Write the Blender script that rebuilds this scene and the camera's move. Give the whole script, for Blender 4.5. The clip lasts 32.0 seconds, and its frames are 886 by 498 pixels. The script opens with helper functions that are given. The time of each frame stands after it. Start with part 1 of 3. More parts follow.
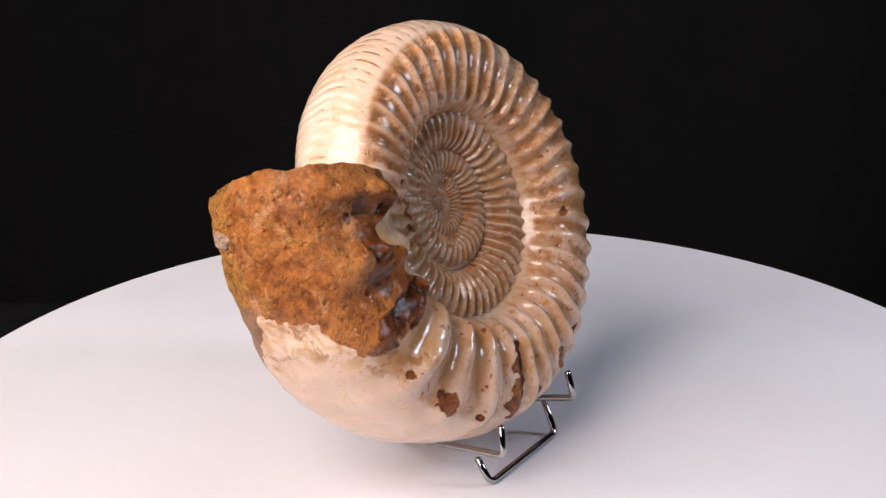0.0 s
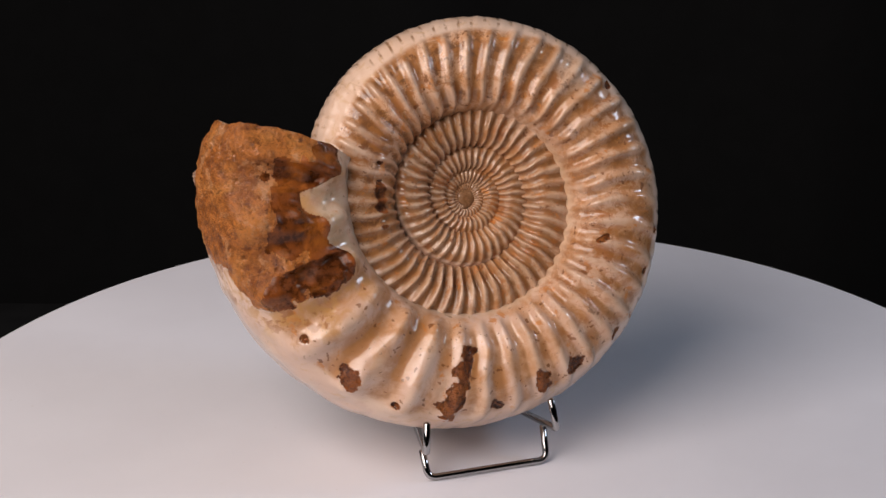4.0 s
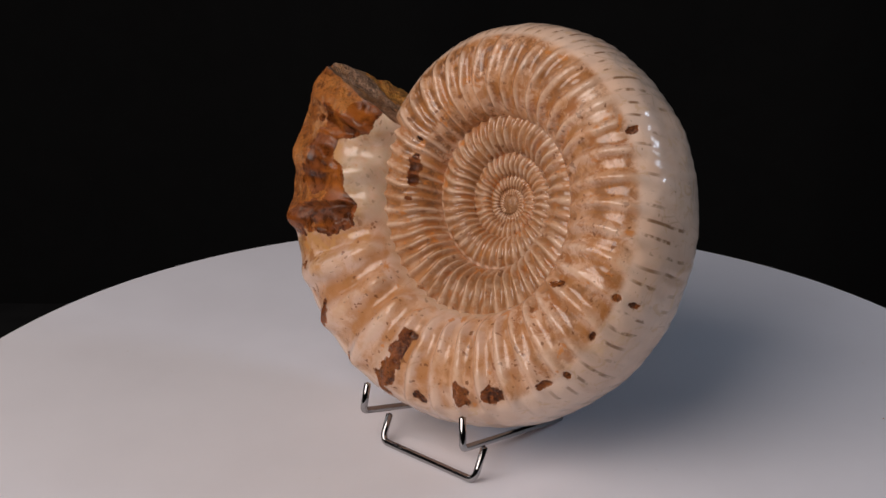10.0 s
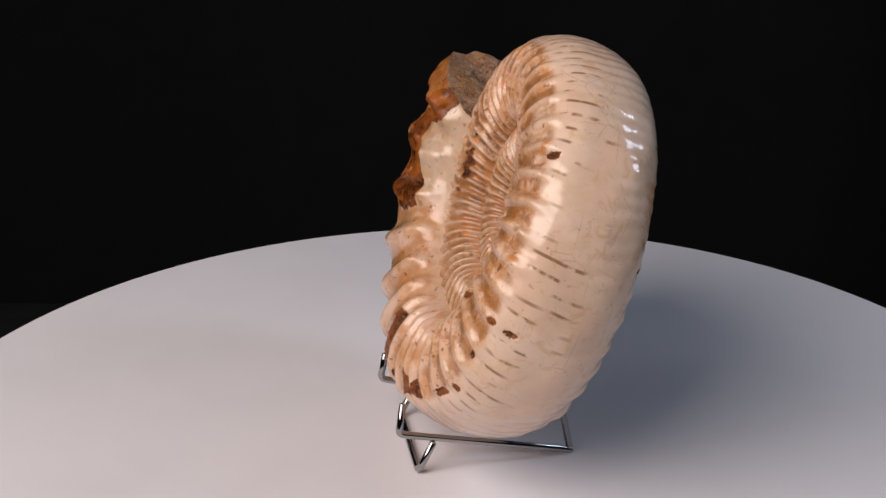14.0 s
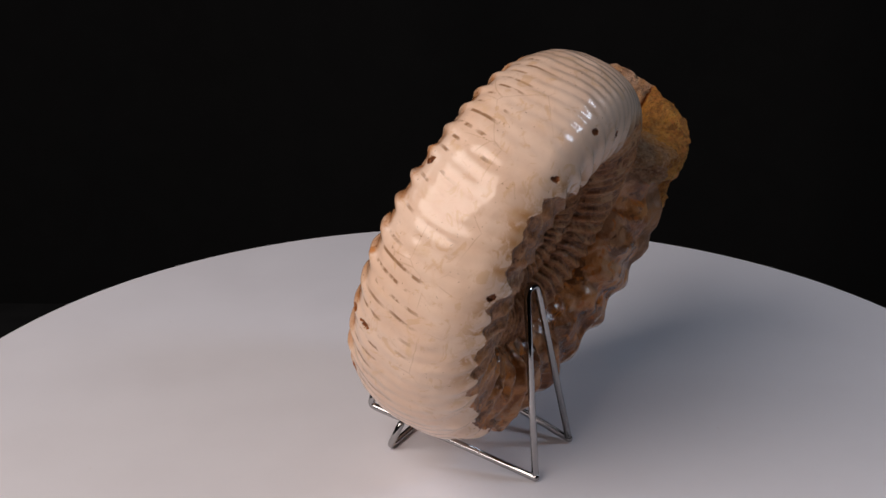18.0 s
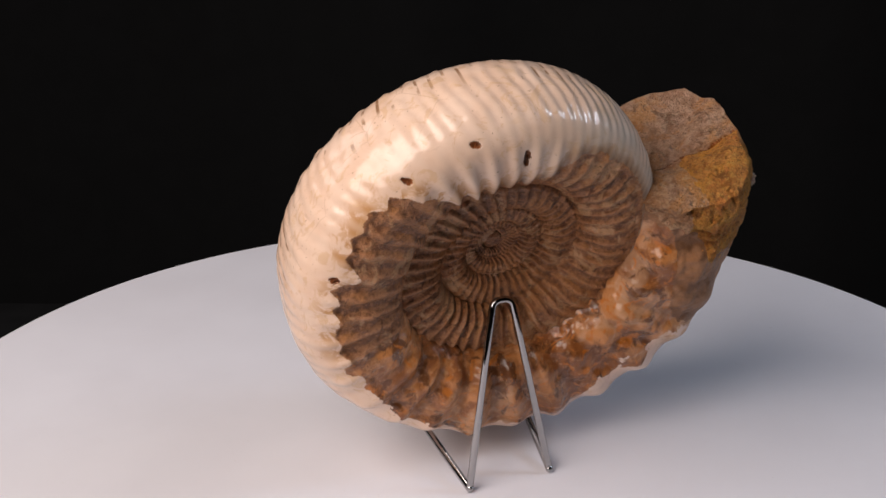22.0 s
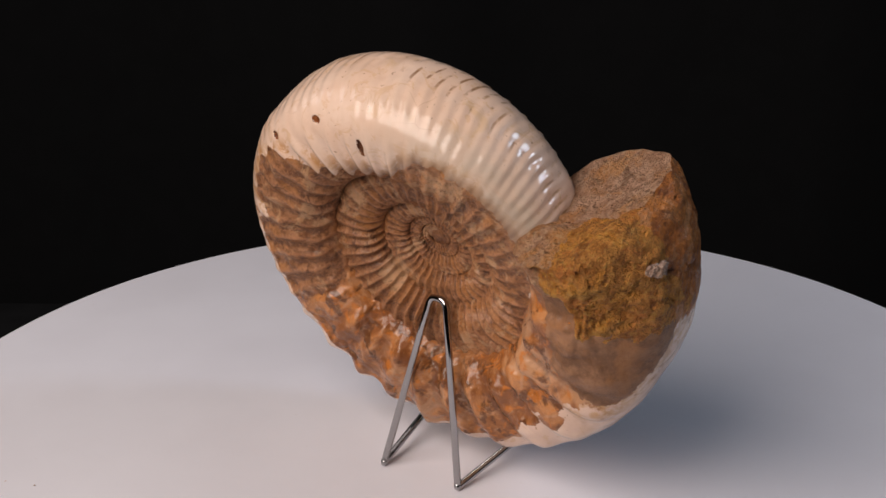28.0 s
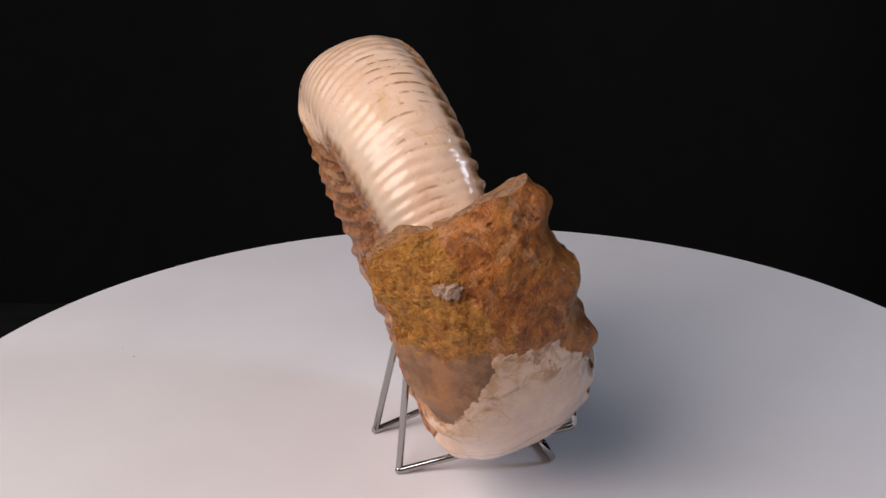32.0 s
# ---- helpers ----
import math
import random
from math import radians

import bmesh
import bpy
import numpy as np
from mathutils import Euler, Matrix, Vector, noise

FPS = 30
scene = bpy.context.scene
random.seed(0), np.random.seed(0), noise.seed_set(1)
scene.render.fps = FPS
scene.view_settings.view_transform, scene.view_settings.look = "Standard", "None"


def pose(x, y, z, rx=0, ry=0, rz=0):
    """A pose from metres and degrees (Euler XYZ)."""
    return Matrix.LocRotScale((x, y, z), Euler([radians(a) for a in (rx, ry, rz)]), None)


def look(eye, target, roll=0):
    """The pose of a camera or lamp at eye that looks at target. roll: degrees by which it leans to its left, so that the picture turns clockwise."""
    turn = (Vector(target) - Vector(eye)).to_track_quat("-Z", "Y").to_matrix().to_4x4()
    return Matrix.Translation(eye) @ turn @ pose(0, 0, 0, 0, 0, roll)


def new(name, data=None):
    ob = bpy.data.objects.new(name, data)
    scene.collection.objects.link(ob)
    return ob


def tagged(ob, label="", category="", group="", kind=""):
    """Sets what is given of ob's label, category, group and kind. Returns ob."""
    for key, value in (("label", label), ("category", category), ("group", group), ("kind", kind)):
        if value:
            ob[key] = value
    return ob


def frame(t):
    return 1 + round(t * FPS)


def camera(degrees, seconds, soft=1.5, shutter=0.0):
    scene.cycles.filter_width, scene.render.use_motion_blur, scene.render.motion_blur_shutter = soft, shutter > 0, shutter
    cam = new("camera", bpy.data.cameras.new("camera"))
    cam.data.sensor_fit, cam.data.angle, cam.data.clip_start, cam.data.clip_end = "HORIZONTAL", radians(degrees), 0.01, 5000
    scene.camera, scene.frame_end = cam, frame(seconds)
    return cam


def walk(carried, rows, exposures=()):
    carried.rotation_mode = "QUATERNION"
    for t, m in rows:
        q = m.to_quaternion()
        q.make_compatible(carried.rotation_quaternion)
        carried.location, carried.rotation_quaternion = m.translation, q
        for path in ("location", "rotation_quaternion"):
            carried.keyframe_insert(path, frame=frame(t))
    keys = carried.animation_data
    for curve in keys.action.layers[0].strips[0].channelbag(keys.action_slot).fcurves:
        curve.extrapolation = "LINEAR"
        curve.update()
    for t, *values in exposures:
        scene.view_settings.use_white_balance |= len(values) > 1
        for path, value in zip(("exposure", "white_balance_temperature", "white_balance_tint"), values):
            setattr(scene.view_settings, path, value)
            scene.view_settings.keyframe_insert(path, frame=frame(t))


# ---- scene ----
# One fixed camera looks down at a slowly turning round table top that carries
# an ammonite fossil in a chrome wire stand, in a dark studio.
EYE = (0.0, -0.75, 0.417)
cam = camera(33.79, 32.0)
VIEW = pose(*EYE, 90 - 21.594, 0, 1.251) @ pose(0, 0, 0, 0, 0, -0.354)
walk(cam, [(0.0, VIEW), (32.0, VIEW)],
     exposures=[(0.0, 0.94), (1.0, 0.92), (2.0, 0.66), (3.0, 0.43), (4.5, 0.2), (6.0, 0.03), (7.0, -0.10), (9.0, -0.28), (10.0, -0.12), (11.0, 0.10), (12.0, 0.18),
                (13.0, 0.18), (14.0, 0.22), (17.0, 0.02), (18.0, 0.02), (20.0, 0.04), (21.0, 0.24), (22.0, 0.40), (23.0, 0.40), (25.0, 0.32), (28.0, 0.17), (30.0, 0.25), (31.0, 0.32), (32.0, 0.36)])

# the turn of the table, degrees from above, against the clock positive
TURN_START, TURN_RATE = 56.5, -9.6795

# ---- light ----
world = bpy.data.worlds.new("studio_dark")
scene.world = world
world.use_nodes = True
world.node_tree.nodes["Background"].inputs["Color"].default_value = (0.02, 0.02, 0.022, 1)
world.node_tree.nodes["Background"].inputs["Strength"].default_value = 0.12


def softbox(name, eye, target, width, height, power, colour):
    lamp = bpy.data.lights.new(name, "AREA")
    lamp.shape, lamp.size, lamp.size_y = "RECTANGLE", width, height
    lamp.energy, lamp.color = power, colour
    ob = new(name, lamp)
    ob.matrix_world = look(eye, target)
    return ob


softbox("key_softbox", (-0.675, -0.735, 0.90), (0, 0, 0.08), 1.04, 1.00, 16.7, (1.0, 0.88, 0.832))
softbox("side_softbox", (1.06, 0.04, 0.76), (0, 0, 0.12), 0.22, 0.36, 2.9, (0.66, 0.79, 1.0))
softbox("left_softbox", (-0.98, 0.36, 0.72), (0, 0, 0.12), 0.26, 0.50, 0.7, (0.95, 0.95, 1.0))

# ---- materials ----


class Nodes:
    """Short hand for a principled material built from nodes."""

    def __init__(self, name):
        self.mat = bpy.data.materials.new(name)
        self.mat.use_nodes = True
        self.tree = self.mat.node_tree
        self.bsdf = self.tree.nodes["Principled BSDF"]
        self.coord = self.add("ShaderNodeTexCoord").outputs["Object"]

    def add(self, kind):
        return self.tree.nodes.new(kind)

    def link(self, a, b):
        if isinstance(a, (int, float)):
            b.default_value = a
        elif isinstance(a, tuple):
            b.default_value = (*a, 1) if len(a) == 3 else a
        else:
            self.tree.links.new(a, b)

    def noise(self, scale, detail=4.0, rough=0.55, warp=0.0, vector=None):
        n = self.add("ShaderNodeTexNoise")
        n.inputs["Scale"].default_value = scale
        n.inputs["Detail"].default_value = detail
        n.inputs["Roughness"].default_value = rough
        n.inputs["Distortion"].default_value = warp
        self.link(vector or self.coord, n.inputs["Vector"])
        return n.outputs["Fac"]

    def cells(self, scale, feature="F1"):
        n = self.add("ShaderNodeTexVoronoi")
        n.feature = feature
        n.inputs["Scale"].default_value = scale
        self.link(self.coord, n.inputs["Vector"])
        return n.outputs["Distance"]

    def attr(self, name):
        n = self.add("ShaderNodeAttribute")
        n.attribute_name = name
        return n.outputs["Fac"]

    def calc(self, op, a, b=0.0, clamp=False):
        n = self.add("ShaderNodeMath")
        n.operation, n.use_clamp = op, clamp
        self.link(a, n.inputs[0])
        self.link(b, n.inputs[1])
        return n.outputs[0]

    def ramp(self, a, low, high, out_low=0.0, out_high=1.0):
        n = self.add("ShaderNodeMapRange")
        n.interpolation_type = "SMOOTHSTEP"
        self.link(a, n.inputs["Value"])
        for key, v in (("From Min", low), ("From Max", high), ("To Min", out_low), ("To Max", out_high)):
            n.inputs[key].default_value = v
        return n.outputs["Result"]

    def mix(self, fac, a, b, blend="MIX"):
        n = self.add("ShaderNodeMix")
        n.data_type, n.blend_type = "RGBA", blend
        self.link(fac, n.inputs["Factor"])
        self.link(a, n.inputs["A"])
        self.link(b, n.inputs["B"])
        # colour sockets are the third set of A and B
        self.link(a, n.inputs[6])
        self.link(b, n.inputs[7])
        return n.outputs[2]

    def bump(self, height, strength, distance, coat_share=0.0):
        n = self.add("ShaderNodeBump")
        n.inputs["Strength"].default_value = strength
        n.inputs["Distance"].default_value = distance
        self.link(height, n.inputs["Height"])
        self.link(n.outputs["Normal"], self.bsdf.inputs["Normal"])
        if coat_share:
            m = self.add("ShaderNodeBump")
            m.inputs["Strength"].default_value = strength * coat_share
            m.inputs["Distance"].default_value = distance
            self.link(height, m.inputs["Height"])
            self.link(m.outputs["Normal"], self.bsdf.inputs["Coat Normal"])
        return n.outputs["Normal"]

    def finish(self, colour, rough, coat=0.0, coat_rough=0.1, metal=0.0, ior=1.5):
        self.link(colour, self.bsdf.inputs["Base Color"])
        self.link(rough, self.bsdf.inputs["Roughness"])
        self.link(coat, self.bsdf.inputs["Coat Weight"])
        self.link(coat_rough, self.bsdf.inputs["Coat Roughness"])
        self.link(metal, self.bsdf.inputs["Metallic"])
        self.bsdf.inputs["IOR"].default_value = ior
        return self.mat


def shell_material():
    n = Nodes("polished_cream_shell")
    rib, front, fine_rib, streaky, seam, early, near, rim, lip = (n.attr(k) for k in ("rib", "front", "fine", "streak", "seam", "early", "near", "rim", "lip"))
    grown, thin = n.attr("grown"), n.attr("thin")
    big, mid, fine = n.noise(38, 3), n.noise(150, 5, 0.6, 0.4), n.noise(620, 4)
    ivory = n.mix(n.ramp(big, 0.35, 0.65), (0.78, 0.572, 0.44), (0.745, 0.515, 0.375))
    ivory = n.mix(n.ramp(n.noise(55, 5, 0.6, 0.8), 0.58, 0.72, 0, 0.45), ivory, (0.66, 0.42, 0.20))
    tan = n.mix(n.ramp(n.noise(60, 4, 0.6), 0.38, 0.62), (0.67, 0.415, 0.27), (0.585, 0.305, 0.15))
    tan = n.mix(n.ramp(n.noise(48, 3, 0.5, 0.3), 0.52, 0.66, 0, 0.55), tan, (0.56, 0.36, 0.25))
    tan = n.mix(n.calc("MULTIPLY", early, n.ramp(mid, 0.3, 0.6, 0.6, 1.0)), tan, (0.52, 0.325, 0.195))
    mottle = n.calc("MULTIPLY", early, n.ramp(n.noise(170, 5, 0.65, 0.5), 0.47, 0.60, 0.0, 0.45))
    tan = n.mix(mottle, tan, (0.27, 0.105, 0.03))
    tan = n.mix(n.calc("MULTIPLY", early, n.ramp(n.noise(110, 4, 0.6, 0.5), 0.54, 0.64, 0.0, 0.7)), tan, (0.62, 0.42, 0.29))
    colour = n.mix(front, ivory, tan)
    colour = n.mix(n.calc("MULTIPLY", n.ramp(n.noise(135, 8, 0.7, 0.6), 0.515, 0.56), n.calc("MULTIPLY", n.ramp(grown, 0, 1, 1.0, 0.45), n.ramp(front, 0, 1, 0.03, 0.65))), colour, (0.42, 0.165, 0.045))
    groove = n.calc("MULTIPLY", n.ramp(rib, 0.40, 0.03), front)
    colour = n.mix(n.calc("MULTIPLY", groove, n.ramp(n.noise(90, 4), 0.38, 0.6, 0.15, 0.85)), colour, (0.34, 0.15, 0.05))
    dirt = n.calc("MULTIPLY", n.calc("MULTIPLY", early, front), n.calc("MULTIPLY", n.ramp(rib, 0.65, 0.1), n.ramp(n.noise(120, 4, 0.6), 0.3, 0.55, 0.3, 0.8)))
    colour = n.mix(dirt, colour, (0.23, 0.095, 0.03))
    colour = n.mix(n.calc("MULTIPLY", n.ramp(n.noise(75, 8, 0.72, 0.5), 0.53, 0.58), n.calc("MULTIPLY", n.ramp(grown, 0, 1, 1, 0.35), n.calc("MULTIPLY", n.ramp(rib, 0.95, 0.3, 0.35, 1.0), n.ramp(front, 0.1, 0.9, 0.0, 0.85)))), colour, (0.36, 0.13, 0.035))
    colour = n.mix(n.calc("MULTIPLY", n.ramp(n.noise(40, 3, 0.5, 0.4), 0.56, 0.68), n.ramp(front, 0.1, 0.9, 0.0, 0.55)), colour, (0.66, 0.455, 0.32))
    colour = n.mix(n.calc("MULTIPLY", n.calc("MULTIPLY", grown, n.ramp(rib, 0.15, 0.6, 0.2, 0.85)), n.ramp(n.noise(50, 4, 0.6, 0.5), 0.38, 0.55)), colour, (0.69, 0.475, 0.37))
    stain = n.calc("MULTIPLY", n.ramp(n.noise(30, 5, 0.62, 0.9), 0.47, 0.63, 0.0, 0.75), n.ramp(front, 0.1, 0.9))
    stain = n.calc("MULTIPLY", stain, n.ramp(rib, 0.85, 0.25, 0.35, 1.0))
    colour = n.mix(stain, colour, (0.44, 0.185, 0.055))
    rusty = n.calc("MULTIPLY", n.attr("rusty"), n.calc("MULTIPLY", n.ramp(n.noise(62, 8, 0.72, 0.4), 0.48, 0.54), n.ramp(rib, 1.0, 0.2, 0.4, 1.0)))
    colour = n.mix(n.calc("MULTIPLY", rusty, 0.85), colour, n.mix(n.ramp(mid, 0.4, 0.6), (0.15, 0.055, 0.016), (0.34, 0.13, 0.032)))
    specks = n.calc("MULTIPLY", n.ramp(n.noise(520, 2, 0.5), 0.68, 0.72), n.ramp(n.noise(60, 2), 0.46, 0.60, 0, 0.6))
    colour = n.mix(specks, colour, (0.20, 0.075, 0.02))
    flecks = n.calc("MULTIPLY", n.ramp(n.noise(150, 3, 0.5, 0.2), 0.68, 0.72), n.ramp(front, 0.1, 0.9, 0.05, 0.8))
    colour = n.mix(flecks, colour, (0.22, 0.075, 0.022))
    rust = n.calc("MULTIPLY", n.ramp(n.noise(80, 6, 0.65, 0.3), 0.61, 0.65), n.ramp(front, 0.1, 0.9, 0.0, 0.8))
    colour = n.mix(rust, colour, (0.55, 0.20, 0.04))
    spots = n.calc("MULTIPLY", n.ramp(n.noise(230, 2, 0.5, 0.2), 0.66, 0.69), n.ramp(front, 0.1, 0.9, 0.0, 0.85))
    colour = n.mix(spots, colour, (0.20, 0.07, 0.02))
    pale = n.calc("MULTIPLY", n.ramp(rib, 0.6, 0.95), n.ramp(n.noise(70, 2), 0.4, 0.6))
    colour = n.mix(n.calc("MULTIPLY", pale, 0.40), colour, (0.72, 0.53, 0.395))
    colour = n.mix(n.calc("MULTIPLY", seam, n.ramp(mid, 0.3, 0.6, 0.4, 0.9)), colour, (0.62, 0.43, 0.28))
    colour = n.mix(n.calc("MULTIPLY", n.calc("MULTIPLY", near, n.ramp(n.noise(95, 5, 0.65, 0.8), 0.45, 0.55, 0.0, 1.0)), n.ramp(rib, 0.9, 0.3, 0.5, 0.95)), colour, (0.50, 0.23, 0.06))
    colour = n.mix(n.calc("MULTIPLY", rim, n.ramp(n.noise(120, 4, 0.6, 0.6), 0.40, 0.62, 0, 0.85)), colour, (0.52, 0.27, 0.09))
    colour = n.mix(n.calc("MULTIPLY", rim, n.ramp(n.noise(85, 5, 0.62, 0.4), 0.55, 0.61, 0, 0.85)), colour, (0.33, 0.13, 0.04))
    colour = n.mix(n.calc("MULTIPLY", lip, n.ramp(mid, 0.3, 0.6, 0.2, 0.65)), colour, (0.57, 0.45, 0.32))
    lines = n.calc("MULTIPLY", n.ramp(fine_rib, 0.20, 0.03), n.calc("MULTIPLY", n.calc("MULTIPLY", streaky, n.ramp(n.noise(24, 2), 0.42, 0.54)), n.ramp(n.noise(95, 3), 0.45, 0.56)))
    colour = n.mix(n.calc("MULTIPLY", lines, 0.9), colour, (0.25, 0.12, 0.05))
    along = n.calc("MULTIPLY", n.ramp(fine_rib, 0.35, 0.05), n.calc("MULTIPLY", n.ramp(n.noise(60, 5, 0.65, 0.8), 0.50, 0.60), n.calc("MULTIPLY", early, n.ramp(front, 0.9, 0.3))))
    colour = n.mix(n.calc("MULTIPLY", along, 0.65), colour, (0.50, 0.27, 0.10))
    marble = n.calc("MULTIPLY", n.ramp(n.noise(85, 6, 0.65, 1.5), 0.55, 0.64, 0, 0.55), n.ramp(front, 0.9, 0.3))
    colour = n.mix(marble, colour, (0.64, 0.40, 0.22))
    colour = n.mix(n.calc("MULTIPLY", thin, n.ramp(n.noise(42, 4, 0.6, 0.4), 0.35, 0.6, 0.35, 0.8)), colour, (0.52, 0.435, 0.345))
    veil = n.attr("veil")
    colour = n.mix(n.calc("MULTIPLY", veil, n.ramp(n.noise(70, 5, 0.6, 0.5), 0.3, 0.6, 0.7, 0.98)), colour, n.mix(n.ramp(rib, 0.3, 0.8), (0.20, 0.10, 0.05), (0.37, 0.22, 0.13)))
    cracks = n.calc("MULTIPLY", n.ramp(n.cells(34, "DISTANCE_TO_EDGE"), 0.012, 0.003), n.ramp(n.noise(30, 2), 0.56, 0.66, 0, 0.3))
    colour = n.mix(cracks, colour, (0.40, 0.22, 0.10))
    grain = n.calc("ADD", n.calc("MULTIPLY", fine, 0.5), n.calc("ADD", n.calc("MULTIPLY", mid, 1.2), n.calc("MULTIPLY", n.noise(300, 3), 0.7)))
    chips = n.calc("MULTIPLY", n.ramp(n.noise(75, 8, 0.72, 0.5), 0.50, 0.58), -1.2)
    grain = n.calc("ADD", grain, n.calc("MULTIPLY", chips, front))
    n.bump(n.calc("MULTIPLY", grain, n.ramp(n.calc("MAXIMUM", n.calc("MULTIPLY", early, front), n.calc("MULTIPLY", front, 0.45)), 0, 1, 0.35, 2.6)), 0.18, 0.0012, 0.22)
    return n.finish(colour, n.ramp(mid, 0.3, 0.7, 0.40, 0.58), n.ramp(front, 0, 1, 0.75, 1.0), n.ramp(front, 0, 1, 0.085, 0.07), 0.0, 1.36)


def stone_material(name, dark, light, ochre, gloss_low, gloss_high, relief, coat, grain=0.35, patch=None):
    n = Nodes(name)
    big, mid, fine = n.noise(45, 4, 0.6, 0.5), n.noise(170, 6, 0.65), n.noise(900, 4, 0.7)
    rib = n.attr("rib")
    colour = n.mix(n.ramp(mid, 0.35, 0.65), dark, light)
    colour = n.mix(n.ramp(big, 0.48, 0.66), colour, ochre)
    # crease shade put into the colour: rib grooves darkened, crests lightened further down
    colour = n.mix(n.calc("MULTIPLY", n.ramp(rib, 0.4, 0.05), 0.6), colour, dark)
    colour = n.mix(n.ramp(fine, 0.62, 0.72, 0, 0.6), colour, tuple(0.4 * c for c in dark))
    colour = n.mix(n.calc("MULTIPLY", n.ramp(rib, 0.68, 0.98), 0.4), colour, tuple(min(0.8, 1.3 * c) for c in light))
    if patch:
        colour = n.mix(n.ramp(n.noise(58, 7, 0.66, 0.6), 0.53, 0.61, 0, 0.75), colour, patch)
        colour = n.mix(n.ramp(n.noise(72, 8, 0.74, 0.9), 0.575, 0.62, 0, 0.8), colour, tuple(0.6 * c for c in dark))
    grains = n.noise(430, 3, 0.75, 0.3)
    colour = n.mix(n.ramp(grains, 0.52, 0.62, 0, grain), colour, tuple(min(0.8, 1.35 * c) for c in light))
    colour = n.mix(n.ramp(grains, 0.46, 0.36, 0, grain), colour, tuple(0.55 * c for c in dark))
    holes = n.ramp(n.cells(150), 0.05, 0.28, 0.0, 1.0) if relief > 0.8 else 0.0
    n.bump(n.calc("ADD", n.calc("ADD", n.calc("ADD", fine, holes), n.calc("MULTIPLY", mid, 1.5)), n.calc("MULTIPLY", grains, 1.0)), relief, 0.004, 0.3)
    return n.finish(colour, n.ramp(mid, 0.35, 0.65, gloss_low, gloss_high), coat, 0.06, 0.0, 1.32)


def flank_material():
    """Polished amber stone with cream veins and dark glossy lumps."""
    n = Nodes("polished_tawny_flank_stone")
    rib = n.attr("rib")
    a, b, c = n.noise(36, 5, 0.6, 1.2), n.noise(32, 3, 0.5, 1.0), n.noise(70, 5, 0.58, 0.6)
    fine = n.noise(700, 4, 0.7)
    colour = n.mix(n.ramp(a, 0.40, 0.60), (0.24, 0.080, 0.020), (0.52, 0.215, 0.070))
    colour = n.mix(n.ramp(b, 0.54, 0.64, 0, 0.5), colour, (0.52, 0.31, 0.18))
    colour = n.mix(n.ramp(c, 0.475, 0.40, 0, 0.85), colour, (0.11, 0.040, 0.014))
    # shade between the swollen ribs, put into the colour
    colour = n.mix(n.calc("MULTIPLY", n.ramp(rib, 0.35, 0.05), 0.55), colour, (0.15, 0.05, 0.015))
    colour = n.mix(n.ramp(n.noise(95, 3, 0.5, 1.8), 0.57, 0.66, 0, 0.75), colour, (0.52, 0.16, 0.02))
    veins = n.calc("MULTIPLY", n.ramp(n.cells(46, "DISTANCE_TO_EDGE"), 0.06, 0.015), n.ramp(a, 0.42, 0.6))
    colour = n.mix(n.calc("MULTIPLY", veins, 0.25), colour, (0.66, 0.44, 0.29))
    colour = n.mix(n.ramp(fine, 0.60, 0.72, 0, 0.4), colour, (0.12, 0.04, 0.012))
    colour = n.mix(n.ramp(n.noise(380, 4, 0.7), 0.55, 0.68, 0, 0.35), colour, (0.60, 0.34, 0.18))
    n.bump(n.calc("ADD", n.calc("MULTIPLY", fine, 0.5), n.calc("ADD", c, n.calc("MULTIPLY", b, 0.8))), 0.28, 0.003, 0.3)
    return n.finish(colour, n.ramp(c, 0.35, 0.65, 0.25, 0.5), 0.6, 0.06, 0.0, 1.32)


SHELL = shell_material()
CHAMBER = stone_material("polished_brown_chamber_stone", (0.05, 0.014, 0.004), (0.21, 0.056, 0.010), (0.38, 0.115, 0.018), 0.22, 0.38, 0.14, 0.15, 0.2)
FRONT_CRUST = stone_material("granular_orange_brown_stone", (0.30, 0.085, 0.016), (0.64, 0.215, 0.045), (0.74, 0.29, 0.07), 0.42, 0.68, 0.85, 0.35, 0.35, (0.74, 0.36, 0.16))
MATRIX = stone_material("rough_ochre_matrix_stone", (0.45, 0.158, 0.030), (0.80, 0.348, 0.085), (0.80, 0.345, 0.055), 0.42, 0.75, 1.0, 0.1, 0.5, (0.74, 0.26, 0.06))
STRIATED = stone_material("striated_tan_stone", (0.44, 0.200, 0.095), (0.72, 0.42, 0.25), (0.70, 0.32, 0.11), 0.4, 0.65, 1.0, 0.2, 0.45, (0.54, 0.22, 0.06))
BARE = stone_material("bare_brown_flank_stone", (0.17, 0.062, 0.022), (0.44, 0.202, 0.092), (0.44, 0.185, 0.060), 0.38, 0.62, 0.6, 0.4, 0.4, (0.57, 0.33, 0.17))
TAWNY = flank_material()
CLAY = stone_material("smooth_grey_brown_stone", (0.17, 0.078, 0.036), (0.29, 0.150, 0.080), (0.32, 0.145, 0.060), 0.45, 0.62, 0.2, 0.15, 0.2)
CRYSTAL = stone_material("pinkish_crystal", (0.54, 0.33, 0.23), (0.76, 0.54, 0.42), (0.78, 0.60, 0.48), 0.15, 0.35, 0.8, 0.4)
BROKEN = stone_material("broken_pinkish_tan_stone", (0.46, 0.235, 0.13), (0.72, 0.44, 0.29), (0.70, 0.35, 0.15), 0.6, 0.85, 1.0, 0.0, 0.35, (0.64, 0.29, 0.11))
